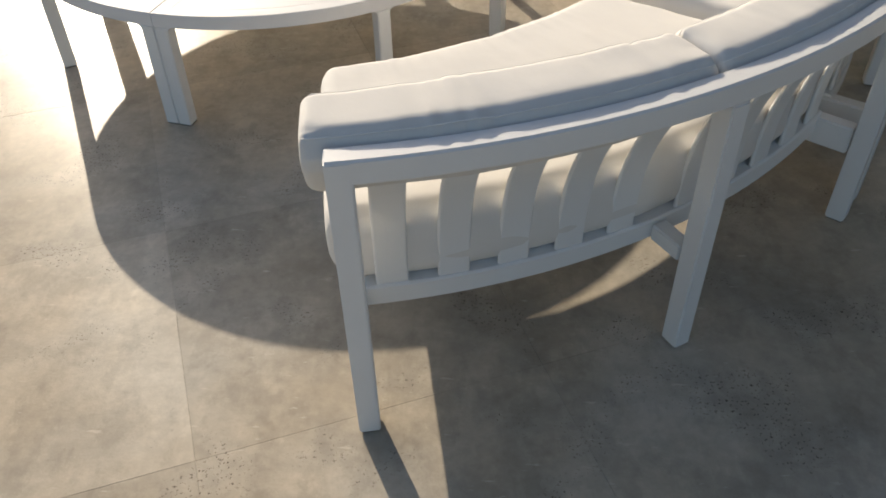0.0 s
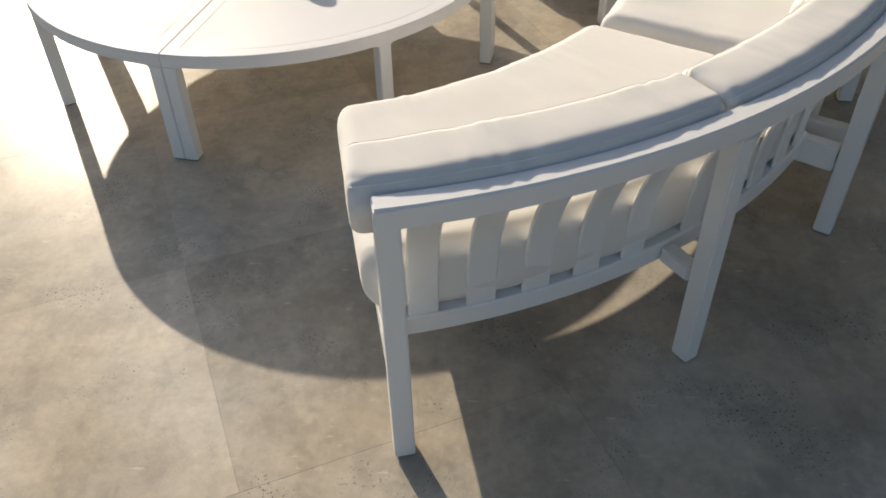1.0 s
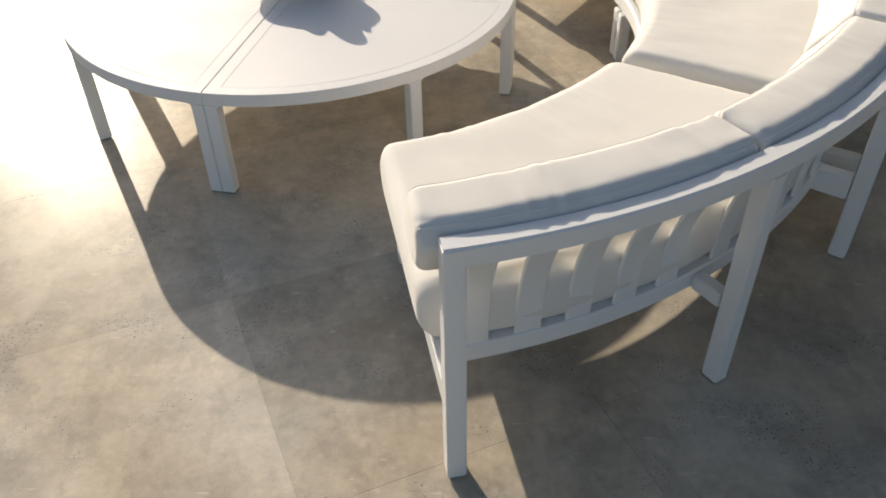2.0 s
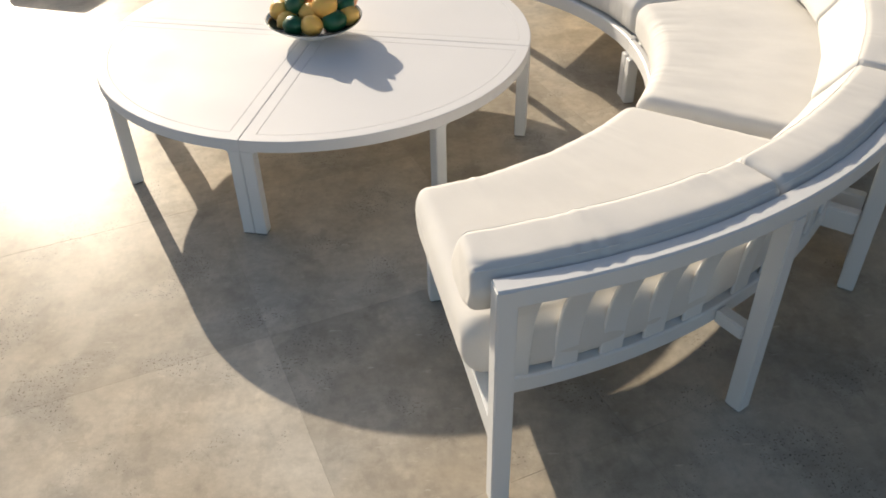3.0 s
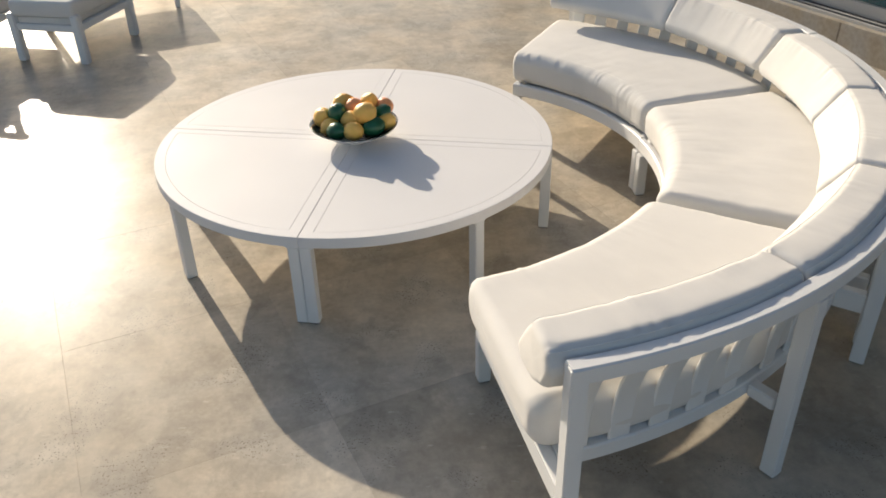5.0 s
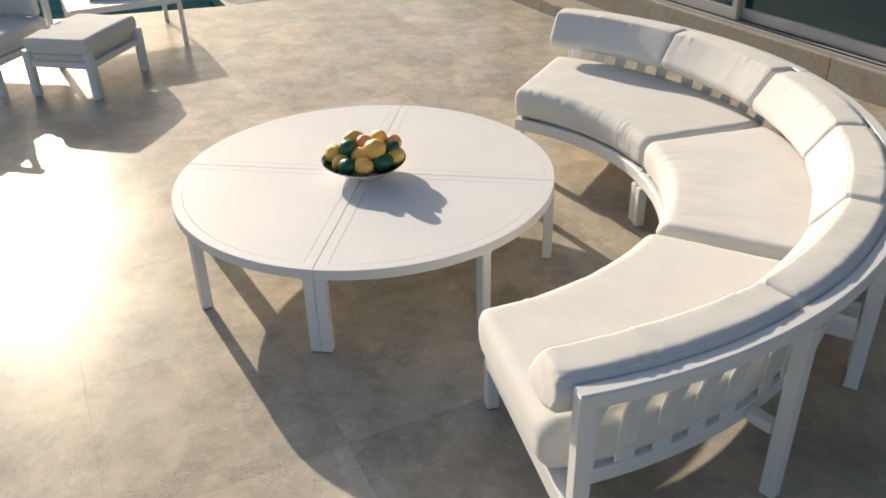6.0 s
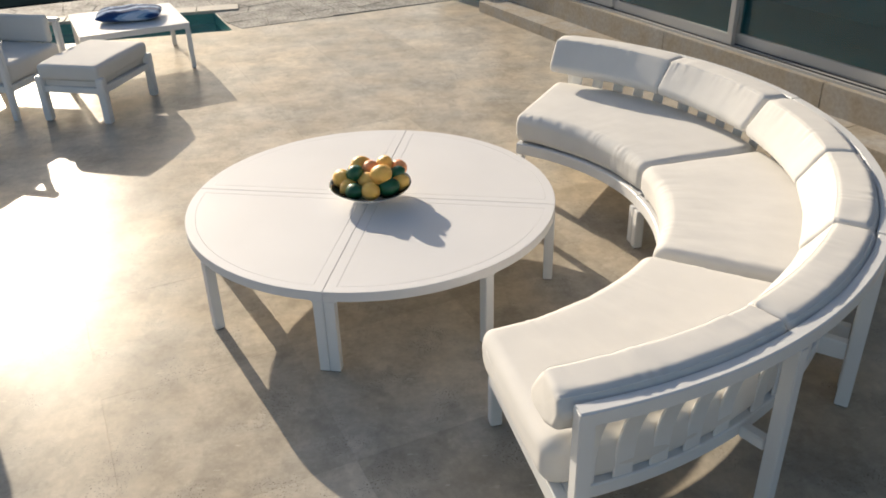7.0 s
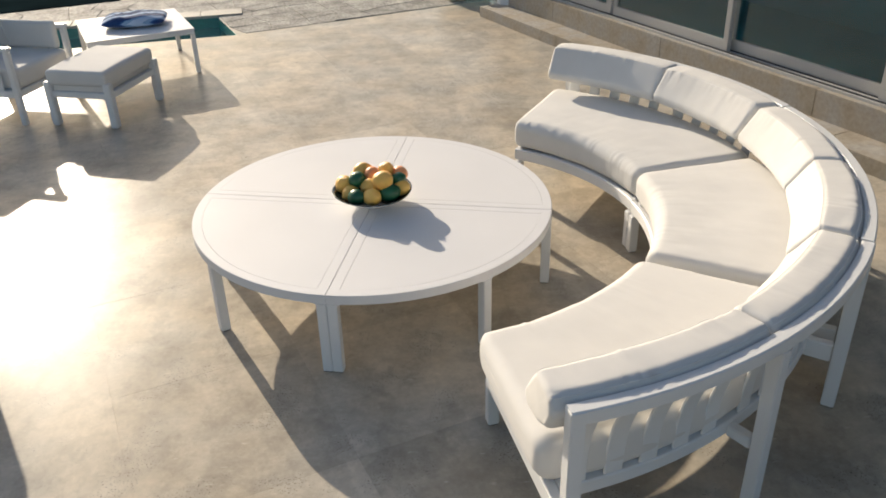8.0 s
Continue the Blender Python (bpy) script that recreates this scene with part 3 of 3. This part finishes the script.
def table_quarter(rot):
    t = thing("table_quarter", Matrix.Translation(TABLE) @ pose(0, 0, 0, 0, 0, rot), "quarter of a low round white metal coffee table", "coffee table", "quarters of the round table")
    g, w, h = 0.0007, 0.052, 0.046
    bm, rows = stack([(sector(w, T_R), T_H - h), (sector(g, T_R), T_H - h), (sector(g, T_R), T_H - 0.0022), (sector(g + 0.0022, T_R), T_H),
                      (sector(w - 0.0008, T_R), T_H), (sector(w, T_R), T_H - 0.001), (sector(w, T_R), T_H - h)])
    bmesh.ops.remove_doubles(bm, verts=bm.verts[:], dist=1e-6)
    part("rim", bm, M_TOP, t)
    bm, rows = stack([(sector(w + 0.0008, T_R), T_H - 0.02), (sector(w + 0.0008, T_R), T_H - 0.0012), (sector(w + 0.0014, T_R), T_H - 0.0002)])
    bm.faces.new(rows[-1])
    bm.faces.new(rows[0][::-1])
    part("panel", bm, M_TOP, t)
    leg, top = 0.048, T_H - h
    for x, y, a, sides in ((T_R - leg / 2, g + leg / 2, 0, (90,)), (g + leg / 2, T_R - leg / 2, 0, (0,)), (0.69 * (T_R - leg / 2), 0.7238 * (T_R - leg / 2), 46.4, (90, -90))):
        bm = box_bm((leg, leg, top - 0.006), (0, 0, top / 2 + 0.002), 0.003)
        for turn in sides:
            corner_fillet(bm, leg, top - 0.001, turn)
        lg = part("leg", bm, M_ALU, t)
        lg.matrix_basis = pose(x, y, 0, 0, 0, a)
        part("foot_cap", box_bm((leg - 0.006, leg - 0.006, 0.005), (0, 0, 0.0025), 0.001), M_CLIP_SHADE, lg)
    return t


for r in (-104.6, -14.6, 75.4, 165.4):
    table_quarter(r)

# ---- the bowl of fruit ----
bowl = thing("fruit_bowl", Matrix.Translation(TABLE + Vector((-0.005, -0.022, T_H))), "shallow dark-glazed bowl with a white outside on the table", "bowl")


def lathe(profile, n=48, wave=0.0):
    bm = bmesh.new()
    rows = []
    for r, z in profile:
        rows.append([bm.verts.new((r * math.cos(2 * math.pi * i / n), r * math.sin(2 * math.pi * i / n), z + wave * (r / 0.215) ** 3 * math.sin(4 * math.pi * i / n + 0.6))) for i in range(n)])
    for p, q in zip(rows, rows[1:]):
        for j in range(n):
            bm.faces.new((p[j], p[(j + 1) % n], q[(j + 1) % n], q[j]))
    return bm, rows


bm, rows = lathe([(0.070, 0.0), (0.074, 0.004), (0.070, 0.016), (0.110, 0.026), (0.160, 0.047), (0.198, 0.070), (0.214, 0.084)], wave=0.004)
bm.faces.new(rows[0][::-1])
part("outer_wall", bm, M_BOWL_OUT, bowl, "white glazed outside", smooth=True)
bm, rows = lathe([(0.214, 0.084), (0.215, 0.087), (0.211, 0.088), (0.194, 0.074), (0.155, 0.052), (0.10, 0.034), (0.05, 0.028)], wave=0.004)
bm.faces.new(rows[-1])
part("inner_glaze", bm, M_BOWL_IN, bowl, "glossy dark inside", smooth=True)

E_R, E_F = Vector((0.996, -0.087, 0)), Vector((0.087, 0.996, 0))


def fruit(kind, right, ahead, z, size, tilt):
    bm = bmesh.new()
    bmesh.ops.create_icosphere(bm, subdivisions=4, radius=1.0)
    for v in bm.verts:
        p = v.co.copy()
        if kind == "orange":
            p.z *= 0.94
            p.z -= 0.06 * math.exp(-(p.x ** 2 + p.y ** 2) * 18) * (1 if p.z > 0 else -0.4)
        else:
            tip = 0.20 if kind == "lemon" else 0.10
            p.z *= 1.20
            p.z += tip * math.exp(-(p.x ** 2 + p.y ** 2) * 14) * (1 if p.z > 0 else -1)
        p *= 1 + 0.02 * noise.noise(v.co * 2.2 + Vector((right * 50, ahead * 50, z * 50)))
        v.co = p * size * 1.1
    names = {"lemon": ("lemon", "ripe yellow lemon heaped in the bowl", "lemon", M_LEMON), "orange": ("orange", "small orange fruit heaped in the bowl", "orange", M_ORANGE),
             "lime": ("lime", "dark green lime heaped in the bowl", "lime", M_LIME)}[kind]
    t = thing(names[0], Matrix.Translation(TABLE + E_R * right + E_F * (ahead - 0.012) + Vector((0, 0, z + 0.006))) @ pose(0, 0, 0, *tilt), names[1], names[2], "fruit in the bowl")
    part("peel", bm, names[3], t, smooth=True)
    st = bmesh.new()
    bmesh.ops.create_cone(st, cap_ends=True, segments=8, radius1=size * 0.10, radius2=size * 0.07, depth=size * 0.10, matrix=Matrix.Translation((0, 0, -size * (1.36 if kind == "lemon" else 1.27 if kind == "lime" else 0.95))))
    part("stem_end", st, M_STEM, t)
    return t


for f in (("lemon", -0.152, 0.005, 0.534, 0.043, (40, 20, 0)), ("lemon", -0.115, -0.062, 0.517, 0.034, (10, 60, 30)), ("lime", -0.077, -0.115, 0.512, 0.040, (70, 10, 40)),
          ("lemon", 0.006, -0.132, 0.518, 0.042, (50, 70, 0)), ("lime", 0.100, -0.092, 0.521, 0.043, (80, 30, 110)), ("lemon", 0.155, -0.030, 0.519, 0.040, (60, 0, 60)),
          ("lime", -0.077, -0.025, 0.572, 0.040, (35, 35, 0)), ("lemon", -0.058, 0.075, 0.583, 0.038, (70, 0, 100)), ("lemon", -0.012, -0.055, 0.545, 0.040, (60, 60, 20)),
          ("orange", 0.002, 0.028, 0.578, 0.040, (20, 10, 0)), ("lemon", 0.060, -0.068, 0.582, 0.047, (50, 40, 30)), ("lemon", 0.072, 0.052, 0.585, 0.041, (20, 20, 0)),
          ("orange", 0.148, 0.050, 0.567, 0.040, (20, 30, 0)), ("lime", 0.140, -0.005, 0.560, 0.033, (60, 10, 80)), ("lemon", -0.085, 0.120, 0.525, 0.040, (80, 0, 20)),
          ("orange", 0.045, 0.135, 0.523, 0.042, (0, 20, 0)), ("lemon", 0.11, 0.115, 0.523, 0.040, (70, 20, 70)), ("lemon", -0.03, 0.04, 0.510, 0.040, (70, 20, 0)),
          ("lime", 0.06, 0.01, 0.512, 0.040, (70, 20, 50))):
    fruit(*f)

# ---- armchairs, footstool and side table by the pool ----
TURN = -18.0                                    # they stand square to one another


def footstool():
    c = (Vector((-3.21, 6.11, 0)) + Vector((-2.501, 6.612, 0))) / 2
    t = thing("footstool", Matrix.Translation(c) @ pose(0, 0, 0, 0, 0, TURN), "white metal footstool with an off-white cushion", "footstool")
    lx, ly = 0.27, 0.355
    for x in (-lx, lx):
        for y in (-ly, ly):
            lg = part("leg", box_bm((0.064, 0.064, 0.372), (x, y, 0.191), 0.008, segments=2), M_ALU, t)
            part("foot_cap", box_bm((0.036, 0.036, 0.006), (x, y, 0.003), 0.001), M_CLIP_SHADE, lg)
    for y in (-ly, ly):
        part("rail", box_bm((2 * lx - 0.046, 0.035, 0.05), (0, y, 0.272), 0.006), M_ALU, t)
    for x in (-lx, lx):
        part("rail", box_bm((0.035, 2 * ly - 0.046, 0.05), (x, 0, 0.272), 0.006), M_ALU, t)
    part("deck", box_bm((2 * lx - 0.04, 2 * ly - 0.04, 0.012), (0, 0, 0.286), 0.002), M_ALU, t)
    q = thing("footstool_cushion", t.matrix_world.copy(), "boxy off-white cushion on the footstool", "cushion")
    prof = rounded([(-0.268, 0.352), (-0.276, 0.472), (0.276, 0.472), (0.268, 0.352)], [0.022, 0.034, 0.034, 0.022], 5, 0.03)
    part("cover", soft_loft(prof, lambda s, r, z: Vector((r, s - 0.375, z)), 0.75, 0.024, 0.009, 7.7, seams=[(-0.27, 0.47), (0.27, 0.47)])[0], M_FABRIC, q, smooth=True)
    part("base_panel", box_bm((0.474, 0.70, 0.060), (0, 0, 0.3225), 0.008), M_FABRIC, q)
    return t


footstool()


def armchair(m, label):
    """Faces along its own +x; the front legs stand at x = 0."""
    t = thing("armchair", m, label, "armchair", "armchairs by the pool")
    w, d, arm = 0.38, 0.74, 0.655
    for y in (-w, w):
        part("front_leg", box_bm((0.05, 0.05, arm - 0.035), (0, y, (arm - 0.035) / 2), 0.008), M_ALU, t)
        part("back_leg", box_bm((0.05, 0.05, arm - 0.035), (-d, y, (arm - 0.035) / 2), 0.008), M_ALU, t)
        part("arm", box_bm((d + 0.07, 0.065, 0.033), (-d / 2, y, arm - 0.0165), 0.008), M_ALU, t)
        part("side_rail", box_bm((d - 0.052, 0.035, 0.055), (-d / 2, y, 0.262), 0.006), M_ALU, t)
        for k in range(4):
            part("arm_slat", box_bm((0.05, 0.014, 0.33), (-0.14 - 0.155 * k, y, 0.4555), 0.003), M_ALU, t)
    part("front_rail", box_bm((0.035, 2 * w - 0.052, 0.055), (0, 0, 0.262), 0.006), M_ALU, t)
    part("rear_rail", box_bm((0.035, 2 * w - 0.052, 0.055), (-d, 0, 0.262), 0.006), M_ALU, t)
    part("deck", box_bm((d - 0.04, 2 * w - 0.04, 0.012), (-d / 2, 0, 0.283), 0.002), M_ALU, t)
    part("back_frame", box_bm((0.03, 2 * w - 0.06, 0.5), (-d - 0.03, 0, 0.53), 0.008, pose(-d, 0, 0.3) @ pose(0, 0, 0, 0, -9) @ pose(d, 0, -0.3)), M_ALU, t)
    for name, size, at, tilt, lab, seed in (("seat_cushion", (0.74, 0.68, 0.16), (-0.36, 0, 0.372), 0, "thick off-white seat cushion on the armchair", 1.3),
                                            ("back_cushion", (0.15, 0.62, 0.40), (-0.615, 0, 0.655), -12, "off-white back cushion in the armchair", 4.1),
                                            ("arm_cushion", (0.60, 0.065, 0.23), (-0.33, 0.312, 0.575), 0, "slim off-white cushion along the armrest", 6.0)):
        q = thing(name, m @ pose(*at) @ pose(0, 0, 0, 0, tilt), lab, "cushion", "armchair cushions")
        hx, hy, hz = (s / 2 for s in size)
        rr = min(hx, hz) * 0.5
        prof = rounded([(-hx, -hz), (-hx, hz), (hx, hz), (hx, -hz)], [min(rr, 0.035)] * 4, 4, 0.05)
        part("cover", soft_loft(prof, lambda s, r, z: Vector((r, s - hy, z)), size[1], min(0.03, size[1] * 0.45), 0.006, seed), M_FABRIC, q, smooth=True)
    return t


D1 = Vector((math.cos(radians(TURN)), math.sin(radians(TURN)), 0))
D2 = Vector((-D1.y, D1.x, 0))
near_leg = Vector((-3.50, 6.15, 0))
armchair(Matrix.Translation(near_leg + D2 * 0.38) @ pose(0, 0, 0, 0, 0, TURN), "white metal armchair with off-white cushions by the pool")

# unseen chair, placed so its shadow's edge falls across the terrace's left
armchair(Matrix.Translation((-3.665, 3.07, 0)) @ pose(0, 0, 0, 0, 0, 200), "unseen white metal armchair added to cast a shadow onto the terrace")


def side_table():
    turn = 21
    c = Vector((-2.268, 7.404, 0)) + Matrix.Rotation(radians(turn), 3, "Z") @ Vector((-0.465, 0.465, 0))
    t = thing("side_table", Matrix.Translation(c) @ pose(0, 0, 0, 0, 0, turn), "square low white metal side table by the pool", "side table")
    s, h = 0.49, 0.435
    part("top", box_bm((2 * s, 2 * s, 0.012), (0, 0, h - 0.006), 0.003), M_TOP, t)
    for y in (-1, 1):
        part("apron", box_bm((2 * s - 0.01, 0.035, 0.04), (0, y * (s - 0.02), h - 0.033), 0.004), M_ALU, t)
        part("apron", box_bm((0.035, 2 * s - 0.08, 0.04), (y * (s - 0.02), 0, h - 0.033), 0.004), M_ALU, t)
    for x in (-1, 1):
        for y in (-1, 1):
            lg = part("leg", box_bm((0.042, 0.042, h - 0.06), (x * (s - 0.024), y * (s - 0.024), (h - 0.06) / 2 + 0.004), 0.004), M_ALU, t)
            part("foot_cap", box_bm((0.034, 0.034, 0.005), (x * (s - 0.024), y * (s - 0.024), 0.0025), 0.001), M_CLIP_SHADE, lg)
    return c


st = side_table()


def towel(at, turn):
    bm = bmesh.new()
    n, m = 40, 30
    for side in (1, -1):
        g = []
        for i in range(n + 1):
            row = []
            for j in range(m + 1):
                u, v = i / n * 2 - 1, j / m * 2 - 1
                edge = max(0.0, (1 - abs(u) ** 3.2) * (1 - abs(v) ** 3.2)) ** 0.5
                x, y = u * 0.30 * (1 - 0.05 * v * v), v * 0.21 * (1 - 0.07 * u * u)
                z = 0.056 + side * 0.058 * edge
                z += edge * (0.016 if side > 0 else 0.0) * (0.9 * noise.noise(Vector((u * 2, v * 2, 3.0))) + 0.9 * abs(noise.noise(Vector((u * 4 + v * 3, v * 1.5, 5.0)))) + 0.3 * noise.noise(Vector((u * 7, v * 5, 1.0))))
                z = max(z, 0.003)
                row.append(bm.verts.new((x, y, z)))
            g.append(row)
        for i in range(n):
            for j in range(m):
                bm.faces.new((g[i][j], g[i + 1][j], g[i + 1][j + 1], g[i][j + 1]))
    bmesh.ops.remove_doubles(bm, verts=bm.verts[:], dist=1e-4)
    ob = part("striped_pillow", bm, M_TOWEL, smooth=True)
    ob.matrix_world = Matrix.Translation(at) @ pose(0, 0, 0, 0, 0, turn)
    tagged(ob, "blue and white striped cloth pillow lying on the side table", "pillow")


towel(st + Vector((0.03, -0.02, 0.435)), 6)

# ---- terrace slabs, square to the house ----
SLAB = 0.872
GU, GV = Vector((0.940, 0.342)).normalized(), Vector((-0.342, 0.940)).normalized()
EDGES = [(POOL[0], Vector((-POOL[0] + POOL[3])).normalized()), (Vector((1.3, 10.02)), (POOL[0] - Vector((1.3, 10.02))).normalized())]


def clip(poly, p, d):
    """Keep what lies to the left of the line through p along d."""
    out = []
    for i, a in enumerate(poly):
        b = poly[(i + 1) % len(poly)]
        fa, fb = d.x * (a.y - p.y) - d.y * (a.x - p.x), d.x * (b.y - p.y) - d.y * (b.x - p.x)
        if fa >= 0:
            out.append(a)
        if fa * fb < 0:
            out.append(a + (b - a) * (fa / (fa - fb)))
    return out


terrace = thing("terrace", pose(0, 0, 0), "terrace of large worn warm-grey stone slabs with thin joints", "terrace", kind="structure")
gap, lip = 0.0002, 0.0004
for i in range(-9, 9):
    for j in range(-4, 12):
        u0, v0 = -0.10 + i * SLAB, 1.10 + j * SLAB
        sq = [GU * (u0 + du) + GV * (v0 + dv) for du, dv in ((gap, gap), (SLAB - gap, gap), (SLAB - gap, SLAB - gap), (gap, SLAB - gap))]
        for p, d in EDGES:
            sq = clip(sq, p, d) if len(sq) > 2 else []
        if len(sq) < 3:
            continue
        c = sum(sq, Vector((0, 0))) / len(sq)
        inner = [c + (q - c) * (1 - lip / max(0.05, (q - c).length)) for q in sq]
        lift = 0.0006 * noise.noise(Vector((i * 3.7, j * 5.1, 0)))
        k = len(sq)
        vs = [(q.x, q.y, -0.02) for q in sq] + [(q.x, q.y, -0.0005 + lift) for q in sq] + [(q.x, q.y, lift) for q in inner]
        fs = [tuple(range(2 * k, 3 * k))]
        for q in range(k):
            fs += [(q, (q + 1) % k, k + (q + 1) % k, k + q), (k + q, k + (q + 1) % k, 2 * k + (q + 1) % k, 2 * k + q)]
        raw("slab", vs, fs, M_FLOOR, terrace)

# ---- rough flagstones past the terrace ----
flags = thing("flagstones", pose(0, 0, 0), "rough grey irregular paving beyond the terrace and round the pool", "paving", kind="structure")
rng = random.Random(5)
far_p, far_d = Vector((1.3, 10.02)), (Vector((1.3, 10.02)) - POOL[0]).normalized()
cells = {}
for i in range(-8, 14):
    for j in range(0, 9):
        cells[i, j] = POOL[0] + far_d * (i * 0.42 + rng.uniform(-0.12, 0.12)) + Vector((-far_d.y, far_d.x)) * (j * 0.33 + (rng.uniform(-0.1, 0.1) if j else 0.01))
for i in range(-8, 13):
    for j in range(0, 8):
        quad = [cells[i, j], cells[i + 1, j], cells[i + 1, j + 1], cells[i, j + 1]]
        right = Vector(POOL[1] - POOL[0]).normalized()
        c = sum(quad, Vector((0, 0))) / 4
        beyond = POOL[2] + (POOL[1] - POOL[2]) * 0.5
        far_side = (POOL[1] - POOL[2]).normalized()
        lines = []
        if right.x * (c.y - POOL[0].y) - right.y * (c.x - POOL[0].x) < 0:
            lines = [(POOL[0] + Vector((right.y, -right.x)) * 0.02, -right)]
        else:
            lines = [(POOL[1] + Vector((-far_side.y, far_side.x)) * 0.32, far_side)]
        for p, d in lines:
            quad = clip(quad, p, d) if len(quad) > 2 else []
        if len(quad) < 3:
            continue
        c = sum(quad, Vector((0, 0))) / len(quad)
        outer = [c + (q - c) * 0.993 for q in quad]
        inner = [c + (q - c) * 0.96 for q in quad]
        z = 0.004 + rng.uniform(0, 0.006)
        k = len(quad)
        vs = [(q.x, q.y, -0.02) for q in outer] + [(q.x, q.y, z - 0.006) for q in outer] + [(q.x, q.y, z + rng.uniform(-0.002, 0.003)) for q in inner]
        fs = [tuple(range(2 * k, 3 * k))]
        for q in range(k):
            fs += [(q, (q + 1) % k, k + (q + 1) % k, k + q), (k + q, k + (q + 1) % k, 2 * k + (q + 1) % k, 2 * k + q)]
        raw("flagstone", vs, fs, M_FLAG, flags)
coping = thing("pool_coping", pose(0, 0, 0), "pale stone coping along the far edge of the pool", "coping", kind="structure")
fd = (POOL[2] - POOL[1]).normalized()
out_n = Vector((fd.y, -fd.x))
for i in range(7):
    a = POOL[1] + fd * (i * 0.5 + 0.003 - 0.3)
    part("coping_stone", box_bm((0.494, 0.28, 0.04), (0, 0, 0), 0.006, Matrix.Translation(Vector((*(a + fd * 0.247 + out_n * 0.135), 0.004))) @ pose(0, 0, 0, 0, 0, math.degrees(math.atan2(fd.y, fd.x)))), M_COPING, coping)
